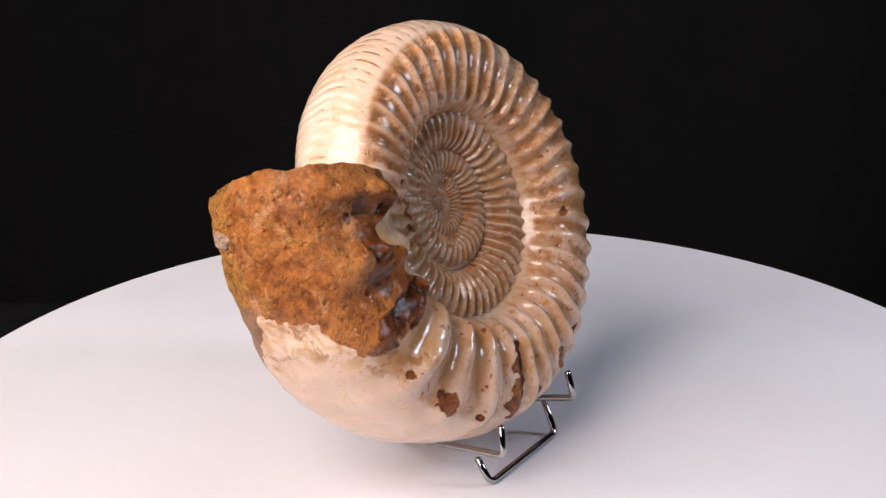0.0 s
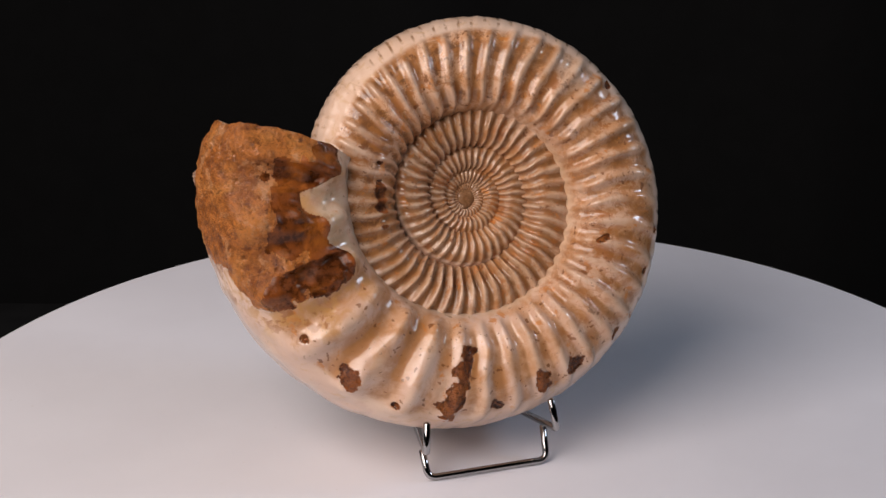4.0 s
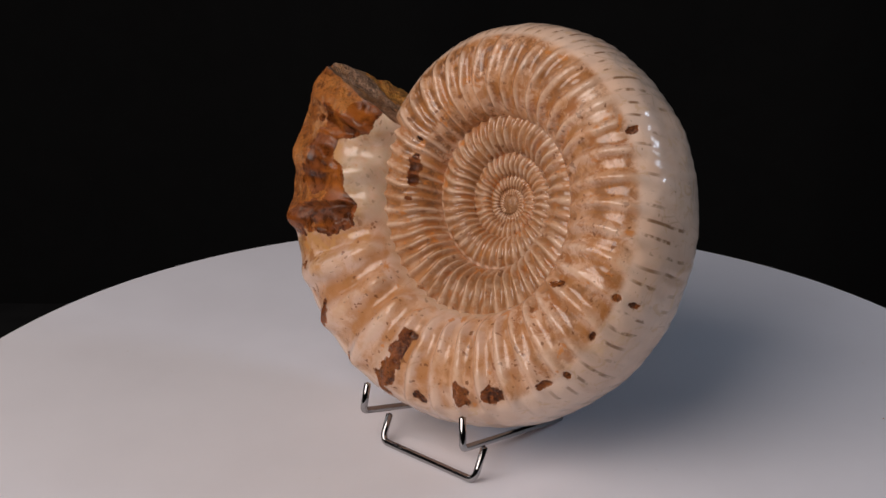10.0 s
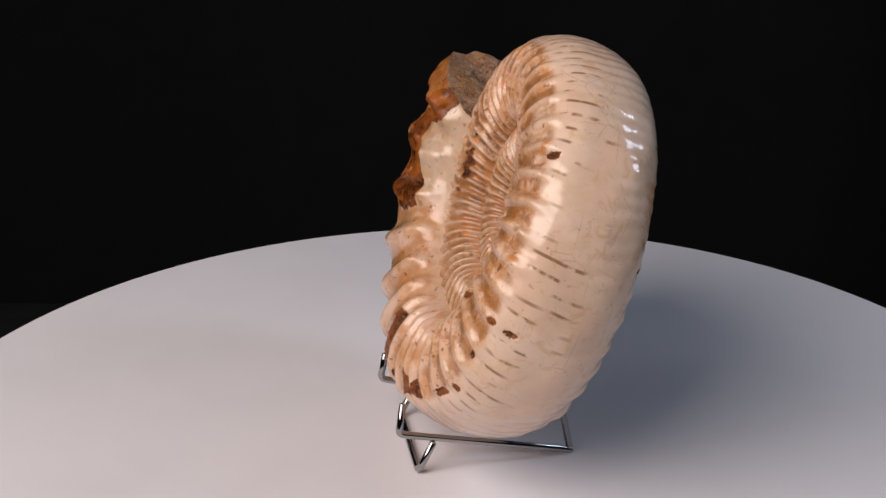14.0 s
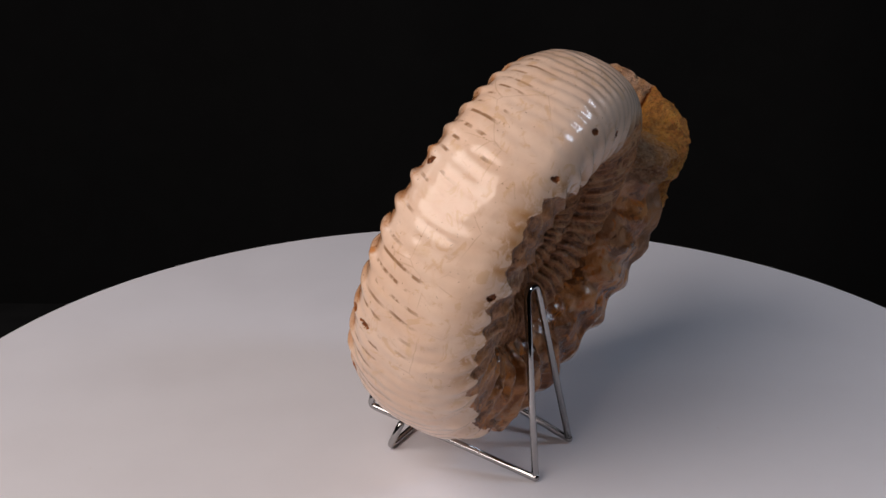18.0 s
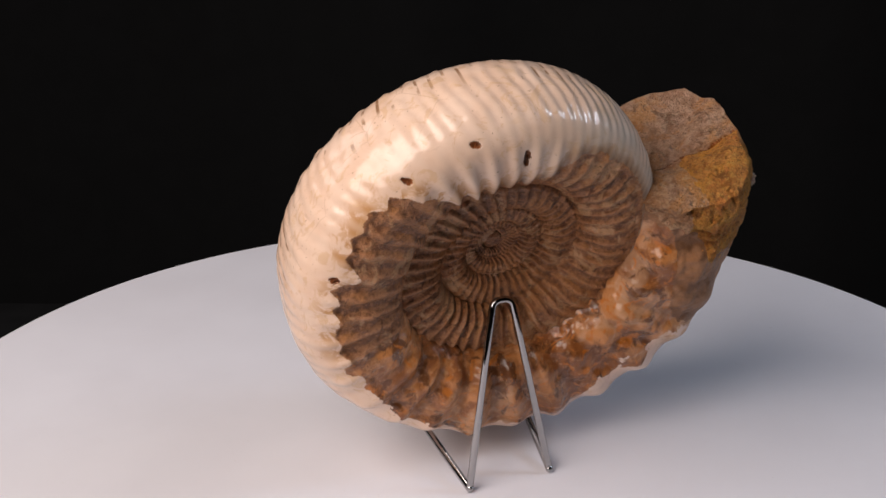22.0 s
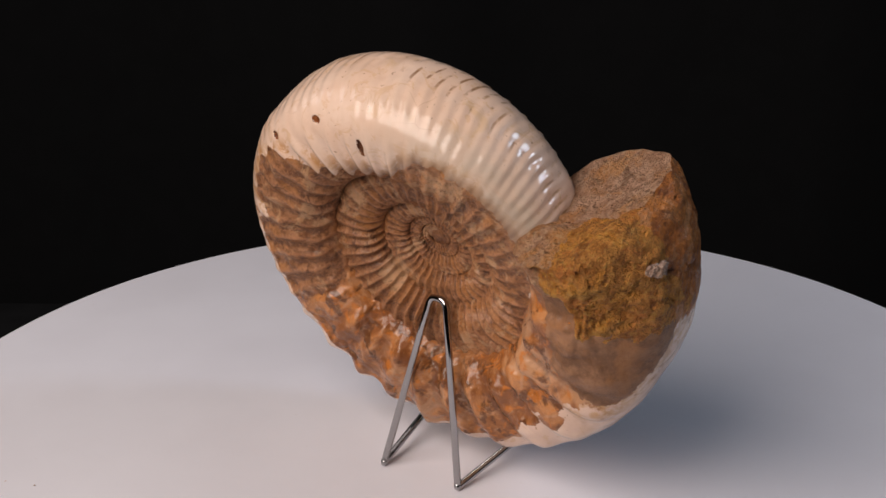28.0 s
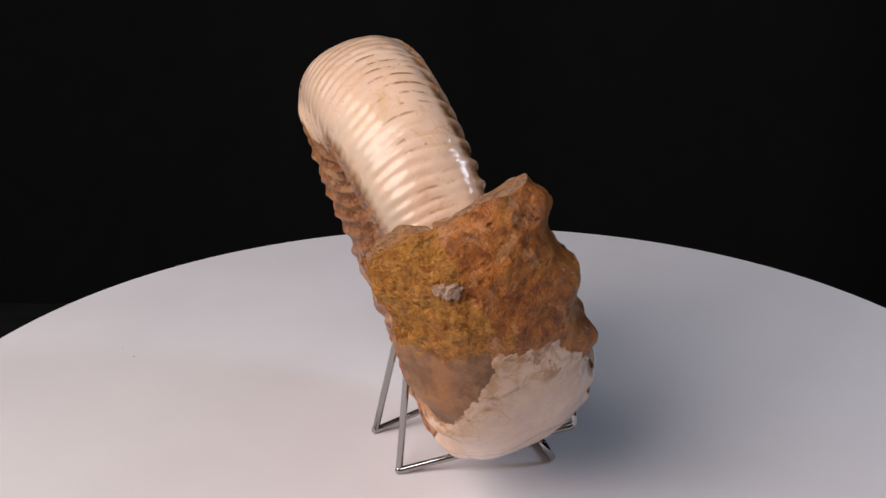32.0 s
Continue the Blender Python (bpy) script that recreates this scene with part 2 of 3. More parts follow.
SCAR = stone_material("glossy_dark_brown_scar", (0.09, 0.023, 0.006), (0.42, 0.118, 0.024), (0.50, 0.16, 0.034), 0.32, 0.55, 1.0, 0.5, 0.6)
INNER = stone_material("ribbed_tan_inner_whorl", (0.24, 0.105, 0.04), (0.46, 0.26, 0.135), (0.52, 0.30, 0.15), 0.28, 0.5, 0.2, 0.5)


def table_material():
    n = Nodes("white_satin_table_top")
    colour = n.mix(n.ramp(n.noise(9, 4), 0.35, 0.7), (0.775, 0.768, 0.81), (0.745, 0.735, 0.775))
    colour = n.mix(n.ramp(n.noise(160, 3), 0.70, 0.76, 0, 0.25), colour, (0.60, 0.56, 0.52))
    n.bump(n.noise(1400, 2), 0.04, 0.0005)
    return n.finish(colour, n.ramp(n.noise(25, 3), 0.3, 0.7, 0.42, 0.52))


def chrome_material():
    n = Nodes("chrome_wire")
    n.bump(n.noise(500, 3), 0.03, 0.0005)
    return n.finish(n.mix(n.noise(300, 3), (0.42, 0.41, 0.41), (0.36, 0.35, 0.35)), n.ramp(n.noise(220, 3), 0.3, 0.7, 0.05, 0.12), 0.0, 0.1, 1.0)


def black_material(name, value, rough):
    n = Nodes(name)
    k = n.noise(18, 4)
    return n.finish(n.mix(n.ramp(k, 0.3, 0.7), (value, value, value * 1.05), (value * 1.5, value * 1.5, value * 1.55)), rough)


TABLE, CHROME = table_material(), chrome_material()
CLOTH, DARK = black_material("black_backdrop_cloth", 0.0028, 0.95), black_material("dark_studio_paint", 0.02, 0.9)

# ---- mesh helpers ----


def part(name, bm, material, parent=None, label=""):
    """Links a bmesh as one mesh object under a thing or a part."""
    mesh = bpy.data.meshes.new(name)
    bm.to_mesh(mesh)
    bm.free()
    mesh.materials.append(material)
    ob = new(name, mesh)
    if parent:
        ob.parent = parent
    return tagged(ob, label)


def box(bm, low, high):
    made = bmesh.ops.create_cube(bm, size=1.0)["verts"]
    for v in made:
        v.co = [low[i] + (v.co[i] + 0.5) * (high[i] - low[i]) for i in range(3)]


def smooth(bm):
    for f in bm.faces:
        f.smooth = True
    return bm


def lattice(p):
    """Hash of whole-number points, 0 to 1."""
    k = p[..., 0] * 374761393 + p[..., 1] * 668265263 + p[..., 2] * 2147483647
    k = (k ^ (k >> 13)) * 1274126177
    return ((k ^ (k >> 16)) & 0xFFFFFF) / float(0xFFFFFF)


def fbm(p, scale, octaves=4, gain=0.5):
    """Smooth value noise at points p (..., 3), about -1 to 1."""
    total, amp, norm = 0.0, 1.0, 0.0
    q = p * scale + 37.3
    for _ in range(octaves):
        whole = np.floor(q).astype(np.int64)
        f = q - whole
        f = f * f * (3 - 2 * f)
        value = 0.0
        for dx in (0, 1):
            for dy in (0, 1):
                for dz in (0, 1):
                    w = ((f[..., 0] if dx else 1 - f[..., 0]) * (f[..., 1] if dy else 1 - f[..., 1])
                         * (f[..., 2] if dz else 1 - f[..., 2]))
                    value = value + w * lattice(whole + np.array((dx, dy, dz)))
        total, norm = total + amp * (2 * value - 1), norm + amp
        amp, q = amp * gain, q * 2.03 + 11.7
    return total / norm


def step(a, low, high):
    f = np.clip((a - low) / (high - low), 0, 1)
    return f * f * (3 - 2 * f)


# ---- studio ----
bm = bmesh.new()
box(bm, (-3.0, -3.0, -0.80), (3.0, 3.0, -0.75))
tagged(part("floor", bm, DARK), "dark matt studio floor", "floor", kind="structure")
for name, low, high in (("wall_east", (3.0, -3.0, -0.75), (3.1, 3.0, 2.6)), ("wall_west", (-3.1, -3.0, -0.75), (-3.0, 3.0, 2.6)),
                        ("wall_south", (-3.1, -3.1, -0.75), (3.1, -3.0, 2.6)), ("wall_north", (-3.1, 3.0, -0.75), (3.1, 3.1, 2.6))):
    bm = bmesh.new()
    box(bm, low, high)
    tagged(part(name, bm, DARK), "dark painted studio wall", "wall", kind="structure")
bm = bmesh.new()
box(bm, (-3.1, -3.1, 2.6), (3.1, 3.1, 2.7))
tagged(part("ceiling", bm, DARK), "dark painted studio ceiling", "ceiling", kind="structure")


def backdrop():
    """Black cloth hanging in shallow folds behind the table."""
    bm = bmesh.new()
    rows = []
    for k in range(12):
        z = -0.75 + 3.1 * k / 11
        rows.append([bm.verts.new((x, 1.9 + 0.03 * math.sin(7 * x + 0.4 * math.sin(3 * x)) + 0.012 * math.sin(17 * x + z), z))
                     for x in [-2.4 + 4.8 * i / 160 for i in range(161)]])
    for a, b in zip(rows, rows[1:]):
        for i in range(160):
            bm.faces.new((a[i], a[i + 1], b[i + 1], b[i]))
    return tagged(part("backdrop", smooth(bm), CLOTH), "plain black cloth backdrop hanging behind the table", "backdrop", kind="structure")


backdrop()

# ---- turntable ----


def lathe(bm, profile, sides=256):
    """A solid of revolution about z from (radius, height) pairs; the ends lie on the axis."""
    rings = []
    for r, z in profile:
        if r == 0:
            rings.append([bm.verts.new((0, 0, z))])
        else:
            rings.append([bm.verts.new((r * math.cos(2 * math.pi * i / sides), r * math.sin(2 * math.pi * i / sides), z)) for i in range(sides)])
    for a, b in zip(rings, rings[1:]):
        for i in range(sides):
            j = (i + 1) % sides
            if len(a) == 1:
                bm.faces.new((a[0], b[i], b[j]))
            elif len(b) == 1:
                bm.faces.new((a[i], b[0], a[j]))
            else:
                bm.faces.new((a[i], b[i], b[j], a[j]))
    bmesh.ops.recalc_face_normals(bm, faces=bm.faces)
    return bm


TABLE_R, TABLE_Y = 0.348, 0.0045
turntable = tagged(new("turntable"), "round white satin turntable top on a dark foot", "turntable")
part("table_top", lathe(bmesh.new(), [(0, 0), (TABLE_R - 0.003, 0), (TABLE_R - 0.001, -0.001), (TABLE_R, -0.003), (TABLE_R, -0.015), (TABLE_R - 0.003, -0.018), (0, -0.018)]), TABLE, turntable)
part("foot", lathe(bmesh.new(), [(0, -0.018), (0.12, -0.018), (0.12, -0.05), (0.05, -0.06), (0.05, -0.70), (0.20, -0.73), (0.20, -0.75), (0, -0.75)], 64), DARK, turntable, "dark round pedestal foot")



def crumb(x, y, size):
    bm = bmesh.new()
    bmesh.ops.create_icosphere(bm, subdivisions=2, radius=1.0)
    for v in bm.verts:
        v.co = Vector((x, y, size * 0.45)) + v.co * size * (1 + 0.3 * noise.noise(v.co * 2 + Vector((x, y, 0)) * 50)) * (0.5 if v.co.z < 0 else 0.8)
    return tagged(part("stone_crumb", bm, BROKEN), "tiny brown stone crumb lying on the table", "crumb", group="crumbs on the table")


crumbs = [crumb(0.169, 0.181, 0.0006), crumb(0.186, 0.187, 0.0004)]

# ---- wire stand ----
WIRE = 0.0020


def wire(bm, points, bend=0.004):
    """A round wire along points with rounded corners."""
    pts = [Vector(p) for p in points]
    path = [pts[0]]
    for a, b, c in zip(pts, pts[1:], pts[2:]):
        u, v = (a - b), (c - b)
        r = min(bend, 0.45 * u.length, 0.45 * v.length)
        p, q = b + u.normalized() * r, b + v.normalized() * r
        for k in range(9):
            f = k / 8
            path.append(p * (1 - f) ** 2 + b * 2 * f * (1 - f) + q * f * f)
    path.append(pts[-1])
    side = None
    rings = []
    for i, p in enumerate(path):
        d = (path[min(i + 1, len(path) - 1)] - path[max(i - 1, 0)]).normalized()
        side = (side - d * side.dot(d)).normalized() if side else d.orthogonal().normalized()
        other = d.cross(side)
        rings.append([bm.verts.new(p + WIRE * (side * math.cos(2 * math.pi * k / 14) + other * math.sin(2 * math.pi * k / 14))) for k in range(14)])
    for a, b in zip(rings, rings[1:]):
        for k in range(14):
            bm.faces.new((a[k], a[(k + 1) % 14], b[(k + 1) % 14], b[k]))
    for ring, p, q in ((rings[0], path[0], path[1]), (rings[-1], path[-1], path[-2])):
        tip = bm.verts.new(p + (p - q).normalized() * WIRE * 0.6)
        for k in range(14):
            bm.faces.new((ring[k], ring[(k + 1) % 14], tip))
    bmesh.ops.recalc_face_normals(bm, faces=bm.faces)
    return smooth(bm)


stand = tagged(new("display_stand"), "chrome wire easel stand with two front hooks", "stand")
APEX, ZF = Vector((-0.002, 0.0355, 0.1035)), WIRE
part("back_support", wire(bmesh.new(), [(0.0240, 0.0520, 0.0035), APEX + Vector((0.0052, -0.0004, 0)), APEX + Vector((-0.0052, 0.0004, 0)), (-0.0247, 0.0500, 0.0035)], 0.006), CHROME, stand)
for x, hx, hz, tx, tz in ((0.0240, 0.0338, 0.0272, 0.0310, 0.0440), (-0.0247, -0.0412, 0.0245, -0.0400, 0.0408)):
    part("hook_arm", wire(bmesh.new(), [(x, 0.0520 if x > 0 else 0.0500, 0.0035), (x * 1.01, 0.0528 if x > 0 else 0.0508, ZF), (hx, -0.0478, hz), (tx, -0.0448, tz)], 0.003), CHROME, stand)
part("front_bar", wire(bmesh.new(), [(0.0328, -0.0284, 0.0195), (0.0325, -0.0368, ZF), (-0.0372, -0.0368, ZF), (-0.0385, -0.0290, 0.0155)], 0.005), CHROME, stand)

# ---- ammonite ----
# The coil lies in a plane that leans back; angles run clockwise from its top as seen from the front.
COIL = pose(0.003, 0.028, 0.1364, -20, 0, 0)
END, START = 304.0, -1600.0


def radius(th):
    """Outer radius of the coil at the angle th (degrees)."""
    a = np.radians(th)
    joint = math.radians(-60)
    late = 0.0997 * np.exp(0.0817 * a)
    early = 0.0997 * math.exp(0.0817 * joint) * np.exp(0.0945 * (a - joint))
    return np.where(a > joint, late, early) + 0.0047 * np.cos(a) * step(th, -300, -40)


GRID = np.arange(START - 60, END + 60, 0.25)
SPACING = np.interp(GRID, [-1600, -800, -460, -280, -120, -50, 0, 100, 190, 210, 260, 300], [12.5, 10.5, 8.8, 8.2, 7.4, 7.2, 8.4, 8.8, 9.2, 15.0, 17.0, 18.0])
PHASE = np.cumsum(0.25 / SPACING)
PHASE += 300.931 - np.interp(-40, GRID, PHASE)


def ribs(th, share=1.0):
    f = np.interp(th, GRID, PHASE) / share
    return 0.5 + 0.5 * np.cos(2 * np.pi * f)


# scars where the shell has flaked off: angle, section angle, half sizes (degrees), lean
SCARS = [(193.5, -84, 3.6, 31, -0.07), (181.5, -60, 2.0, 6, 0), (166.6, -70, 2.4, 13, 0.0), (154.8, -63, 3.0, 8, 0.1), (225, -64, 2.6, 8, 0.1),
         (-82, -117, 12, 9, 0.0), (-98, -112, 1.8, 7, 0.0), (-62, -108, 1.5, 6, 0.0), (139, -54, 2.0, 6, 0.1), (117, -54, 1.4, 4.5, 0), (240, -65, 1.3, 4, 0), (210, -56, 1.6, 4, 0),
         (111, -107, 1.8, 6, 0.2), (55, -48, 1.3, 8, 0), (104, -53, 0.9, 5, 0), (104.5, -34, 0.8, 6, 0), (131, -46, 0.9, 5, 0),
         (20.6, 59, 1.3, 4, 0.1), (80, 59, 1.5, 5, 0), (4, 86, 1.0, 8, 0), (42.6, 56, 0.9, 5, 0.1)]
# brown hollows under the ledges of the fill: angle, section angle, half sizes (degrees)
HOLLOWS = [(252.5, -98, 6.0, 38), (266.5, -99, 6.5, 24), (283, -104, 5.2, 30), (291, -114, 6, 16), (261, -115, 8, 12), (275, -92, 6, 9), (270, -112, 26, 22)]
# pits and bumps of the crust: angle, section angle, radius (m), depth (m)
PITS = [(290.3, 102, 0.0019, 0.0045), (288.5, 67, 0.0021, 0.0045), (277, 84, 0.003, 0.002), (287, 70, 0.004, 0.0015), (275, 40, 0.003, 0.002),
        (270, 60, 0.0035, 0.0012), (289, -99, 0.0075, -0.0045), (284.5, -106, 0.005, 0.003), (286, 20, 0.003, 0.002), (279, 8, 0.0025, 0.002)]
dice = random.Random(11)
PITS += [(dice.uniform(270, 294), dice.uniform(8, 112), dice.uniform(0.0009, 0.0022), dice.uniform(-0.0008, 0.0018)) for _ in range(70)]


def section(th, s):
    """Points of the coil's surface at angle th and section angle s (0 venter, 90 back flank, -90 front flank), both in degrees,
    with the fields that the materials read."""
    r_out = radius(th)
    # the outer edge of the mouth is rounded off, more so towards the back
    blunt = 1 - (0.055 + 0.045 * step(s, -10, 30)) * step(th, 284, 299) * (1 - step(np.abs(s), 80, 130))
    sr = np.radians(s)
    c, l = np.cos(sr), np.sin(sr)
    bevel = step(th, 250, 276) * step(s, -10, 15)
    power = 2 / (np.interp(th, [-300, -60, 150, 230], [2.15, 2.35, 2.4, 2.8]) * (1 - bevel) + 2.3 * bevel)
    c, l = np.sign(c) * np.abs(c) ** power, np.sign(l) * np.abs(l) ** power
    rad = (r_out - 0.0022 * step(th, 255, 275) * (1 - step(s, -30, 0))) * (0.732 + 0.268 * c) * blunt
    lat = r_out * 0.312 * l * (1 + 0.075 * step(-s, 0, 60) * step(th, 40, 90) * (1 - step(th, 190, 230))) * (1 - 0.07 * step(-s, 20, 70) * step(th, 262, 292) - 0.12 * step(s, 20, 70) * step(th, 262, 284))
    # a broad facet slopes from the crust's ridge down to the back flank
    facet = r_out * 0.99 - 1.6 * (lat - 0.0215)
    rad = rad - bevel * 0.0025 * np.logaddexp(0, (rad - facet) / 0.0025)
    a = np.radians(th)
    base = np.stack([rad * np.sin(a), lat, rad * np.cos(a)], -1)
    du, dv = np.gradient(base, axis=0), np.gradient(base, axis=1)
    normal = np.cross(du, dv)
    normal /= np.linalg.norm(normal, axis=-1, keepdims=True) + 1e-12
    out = np.stack([np.sin(a) * 0.268 * c, 0.312 * l, np.cos(a) * 0.268 * c], -1)
    normal *= np.sign((normal * out).sum(-1, keepdims=True) + 1e-9)
    f = np.abs(s)
    low = np.where(s > 0, np.interp(th, [-140, -90, 60, 110], [34, 64, 64, 36]), 34 + 12 * step(th, -110, -70) * (1 - step(th, 0, 40)))
    wall = np.where(s < 0, step(th, -50, 20), step(th, 60, 110))
    flank = step(f, low, low + 26) * (1 - step(f, 146 - 26 * wall, 172 - 24 * wall))
    venter = 1 - step(f, 30, 60)
    wob = fbm(base, 60, 3)
    shear = 4.0 * (1 - f / 90.0) + 1.9 * fbm(base, 28, 2) + 3.0 * step(f, 95, 135)
    rib = ribs(th - shear)
    fine = ribs(th - shear, 0.5)
    # the lower back carries a few broad swollen ribs
    swollen = np.where(s > 20, step(th, 112, 135), 0)
    rib = rib * (1 - swollen) + swollen * (0.5 + 0.5 * np.cos(2 * np.pi * (th + 2.5 * fbm(base, 30, 2)) / 13.5)) ** 0.8
    late = step(th, 195, 215)
    inner = 1 - step(th, -130, -90)
    crest = rib ** (1.5 - 0.3 * late)
    strength = (0.021 + 0.009 * inner) * (1 + 0.75 * late) * (1 + 0.25 * np.exp(-((f - 112) / 22) ** 2)) * (1 - 0.6 * step(-th, 1250, 1500))
    # weak on the bare back, strong and broad on its tawny lower part
    strength = strength * np.where(s > 0, (1 - 0.15 * inner) * (1 - 0.35 * step(th, 30, 60) * (1 - step(th, 115, 140))) * (1 + 0.55 * step(th, 120, 150)) * (1 - 0.5 * step(th, 195, 215)) * (1 - 0.45 * step(th, 238, 256)) * (1 - 0.4 * step(th, -120, -90) * (1 - step(th, 10, 30))), 1)
    height = r_out * flank * strength * (crest - 0.35) * (1 + 0.7 * wob)
    height += r_out * (1 - inner) * np.where(s < 0, 1, 0.4) * step(f, 45, 60) * (1 - step(f, 70, 90)) * 0.004 * (fine - 0.5)
    height += r_out * venter * (0.0028 + 0.002 * (1 - step(th, 0, 40))) * (1 - 0.15 * step(th, 50, 125)) * (1 - 0.55 * step(-s, 0, 14) * (1 - step(th, 30, 60))) * (fine - 0.5) * (1 + 0.6 * wob)
    # the back of the shell is never quite even
    height += venter * (0.0010 * fbm(base, 52, 2) + 0.0003 * fbm(base, 140, 2))
    fields = {"rib": flank * rib + (1 - flank) * (0.65 + 0.35 * (fine - 0.5)), "front": step(-s, 46, 60), "fine": fine,
              "streak": step(s, -52, -36) * (1 - step(s, -6, 14)) * (1 - step(th, 120, 160)), "seam": 0.8 * step(-s, 141, 152) * step(th, 20, 70), "early": 1 - step(th, -125, -35 + 50 * (1 - step(-s, 20, 60)))}
    fields["rusty"] = fields["front"] * (step(th, -120, -95) * (1 - step(th, 0, 60)) + 0.55 * step(th, 20, 60) * (1 - step(th, 120, 160)))
    fields["grown"] = step(th, 115, 185)
    fields["thin"] = step(s, 8, 42) * (1 - step(th, -45, 15))
    rough = fbm(base, 260, 4)
    fields["noise"], fields["wob"] = rough, wob
    # the filled body chamber at the mouth: lumpier, its back and outer side rough matrix
    edge = np.interp(s, [-180, -76, -49, -30, -10, 0, 8, 22, 50, 85, 97, 106, 120, 180], [247, 247, 252, 259, 263, 266, 264, 258, 247.5, 248, 255, 268, 285, 285])
    lip = np.interp(th, [240, 250, 257, 262, 271, 273.5, 279, 281, 286, 295, 304], [-119, -119, -125, -113, -110, -96, -95, -108, -121, -125, -130])
    chamber = np.minimum((th - edge) / 8, (s - lip) / 10) + 0.55 * wob + 0.3 * rough
    fields["chamber"] = chamber
    rocky = step(chamber, 0.0, 0.8)
    matrix = (th - np.interp(s, [-180, -58, -46, -10, 2, 13, 78, 82, 109, 180], [420, 420, 282, 269, 267, 268, 270, 271, 282, 300])) / 8 + 0.5 * wob + 0.3 * rough
    fields["matrix"] = matrix
    # three ledges cross the front of the fill, each over a glossy brown hollow
    along = th + 3.0 * wob + 1.0 * rough
    patch = np.full(th.shape, -3.0)
    for t0, s0, dt, ds in HOLLOWS:
        patch = np.maximum(patch, 1 - ((along - t0) / dt) ** 2 - ((s - s0 + 10 * wob) / ds) ** 2)
    fields["dark"] = patch + 0.9 * wob + 0.9 * rough
    fields["rim"] = step(chamber, -2.2, -0.1) * step(th, 225, 240)
    fields["lip"] = step(th, 246, 258) * step(-s, 92, 112)
    crust = step(matrix, 0, 0.8)
    height += rocky * (0.0016 * wob + 0.0002 * rough) + crust * (step(s, 28, 50) * (0.0042 * (1 - step(s, 112, 125)) + 0.0055 * fbm(base, 34, 3)) + 0.0018 * fbm(base, 150, 5, 0.7) + 0.0007 * fbm(base, 420, 3) + 0.0014 * wob)
    front_fill = rocky * step(-s, 66, 88)
    ridge = np.interp(th + 3.0 * wob, [244, 249, 253, 255.5, 257.5, 261, 267, 270, 274.5, 279, 281.5, 284, 286, 292, 300],
                      [0.4, 0.0, 0.0, 0.1, 1.0, 0.85, 0.25, 0.25, 0.9, 0.85, 0.1, 0.1, 0.95, 0.8, 0.6])
    fields["rib"] = fields["rib"] * (1 - front_fill) + front_fill * (0.12 + 0.9 * ridge)
    height += front_fill * (0.0062 * (1 + 0.4 * wob) * (ridge - 0.55) - 0.0010 * step(-s, 85, 110))
    # bare stone on the back flank
    line = np.interp(th, [-70, -55, -41, -27, -18, -4, 22, 33, 41, 49, 60, 72, 75, 78, 82, 87, 96, 104, 119, 140, 157, 175, 198, 212, 222, 236, 262],
                     [67, 67, 72, 72, 82, 122, 120, 104, 88, 62, 56, 58, 76, 80, 70, 64, 68, 68, 72, 73, 66, 61, 70, 75, 78, 84, 68])
    bare = (s - line) / 12 + (0.12 + 0.43 * step(th, -25, 5)) * (0.5 - rib) + (0.55 + 0.7 * step(th, 95, 125)) * wob + 0.45 * rough
    fields["bare"] = bare
    fields["veil"] = step(bare, -1.5, 0.0) * step(th, -85, -60) * (1 - step(th, 0, 40))
    fields["near"] = step(bare, -2.6, -0.4) * step(th, -75, -50) * (1 - step(th, 100, 130)) * (1 - inner)
    flakes = step(s, 60, 75) * step(th, 30, 50) * (1 - step(th, 112, 135))
    height += flakes * 0.0007 * np.tanh(5 * fbm(base, 80, 3, 0.5))
    fields["tone"] = (th - 116) / 20 + 0.8 * wob + 0.5 * rough
    stony = step(bare, 0, 0.6)
    height += stony * (-0.0010 + 0.0007 * rough + 0.0022 * step(th, 30, 60) * wob + 0.0020 * step(th, 95, 125) * (fbm(base, 48, 4, 0.5) - 0.1))
    for t0, s0, size, depth in PITS:
        near = ((np.radians(th - t0) * rad) ** 2 + (np.radians(s - s0) * 0.046) ** 2) / size ** 2
        height -= depth * np.exp(-near * (1 + 0.8 * rough))
    # scars
    scar, which = np.full(th.shape, -1.0), np.zeros(th.shape)
    count = 0
    for t0, s0, dt, ds, lean in SCARS:
        u, v = (th - t0 + lean * (s - s0)) / dt, (s - s0) / ds
        mark = 1 - np.sqrt(u * u + v * v) + 0.55 * wob + 0.9 * rough
        which = np.where(mark > scar, count, which)
        scar = np.maximum(scar, mark)
        count += 1
    fields["scar"], fields["which"] = scar, which
    height += step(scar, 0, 0.25) * (-0.0011 + 0.0007 * rough)
    # the two faces of the innermost whorls are a little out of line
    base[..., 0] -= 0.0032 * np.tanh(lat / 0.004) * step(-th, 100, 460)
    base[..., 2] += 0.0046 * (0.5 - 0.5 * np.tanh(lat / 0.004)) * step(-th, 170, 340)
    return base + normal * height[..., None], fields


def grid_mesh(p, closed):
    """Faces of a grid of points (rows, columns)."""
    rows, cols = p.shape[:2]
    i = np.arange(rows * cols).reshape(rows, cols)
    if closed:
        i = np.concatenate([i, i[:, :1]], 1)
    return np.stack([i[:-1, :-1], i[:-1, 1:], i[1:, 1:], i[1:, :-1]], -1).reshape(-1, 4)


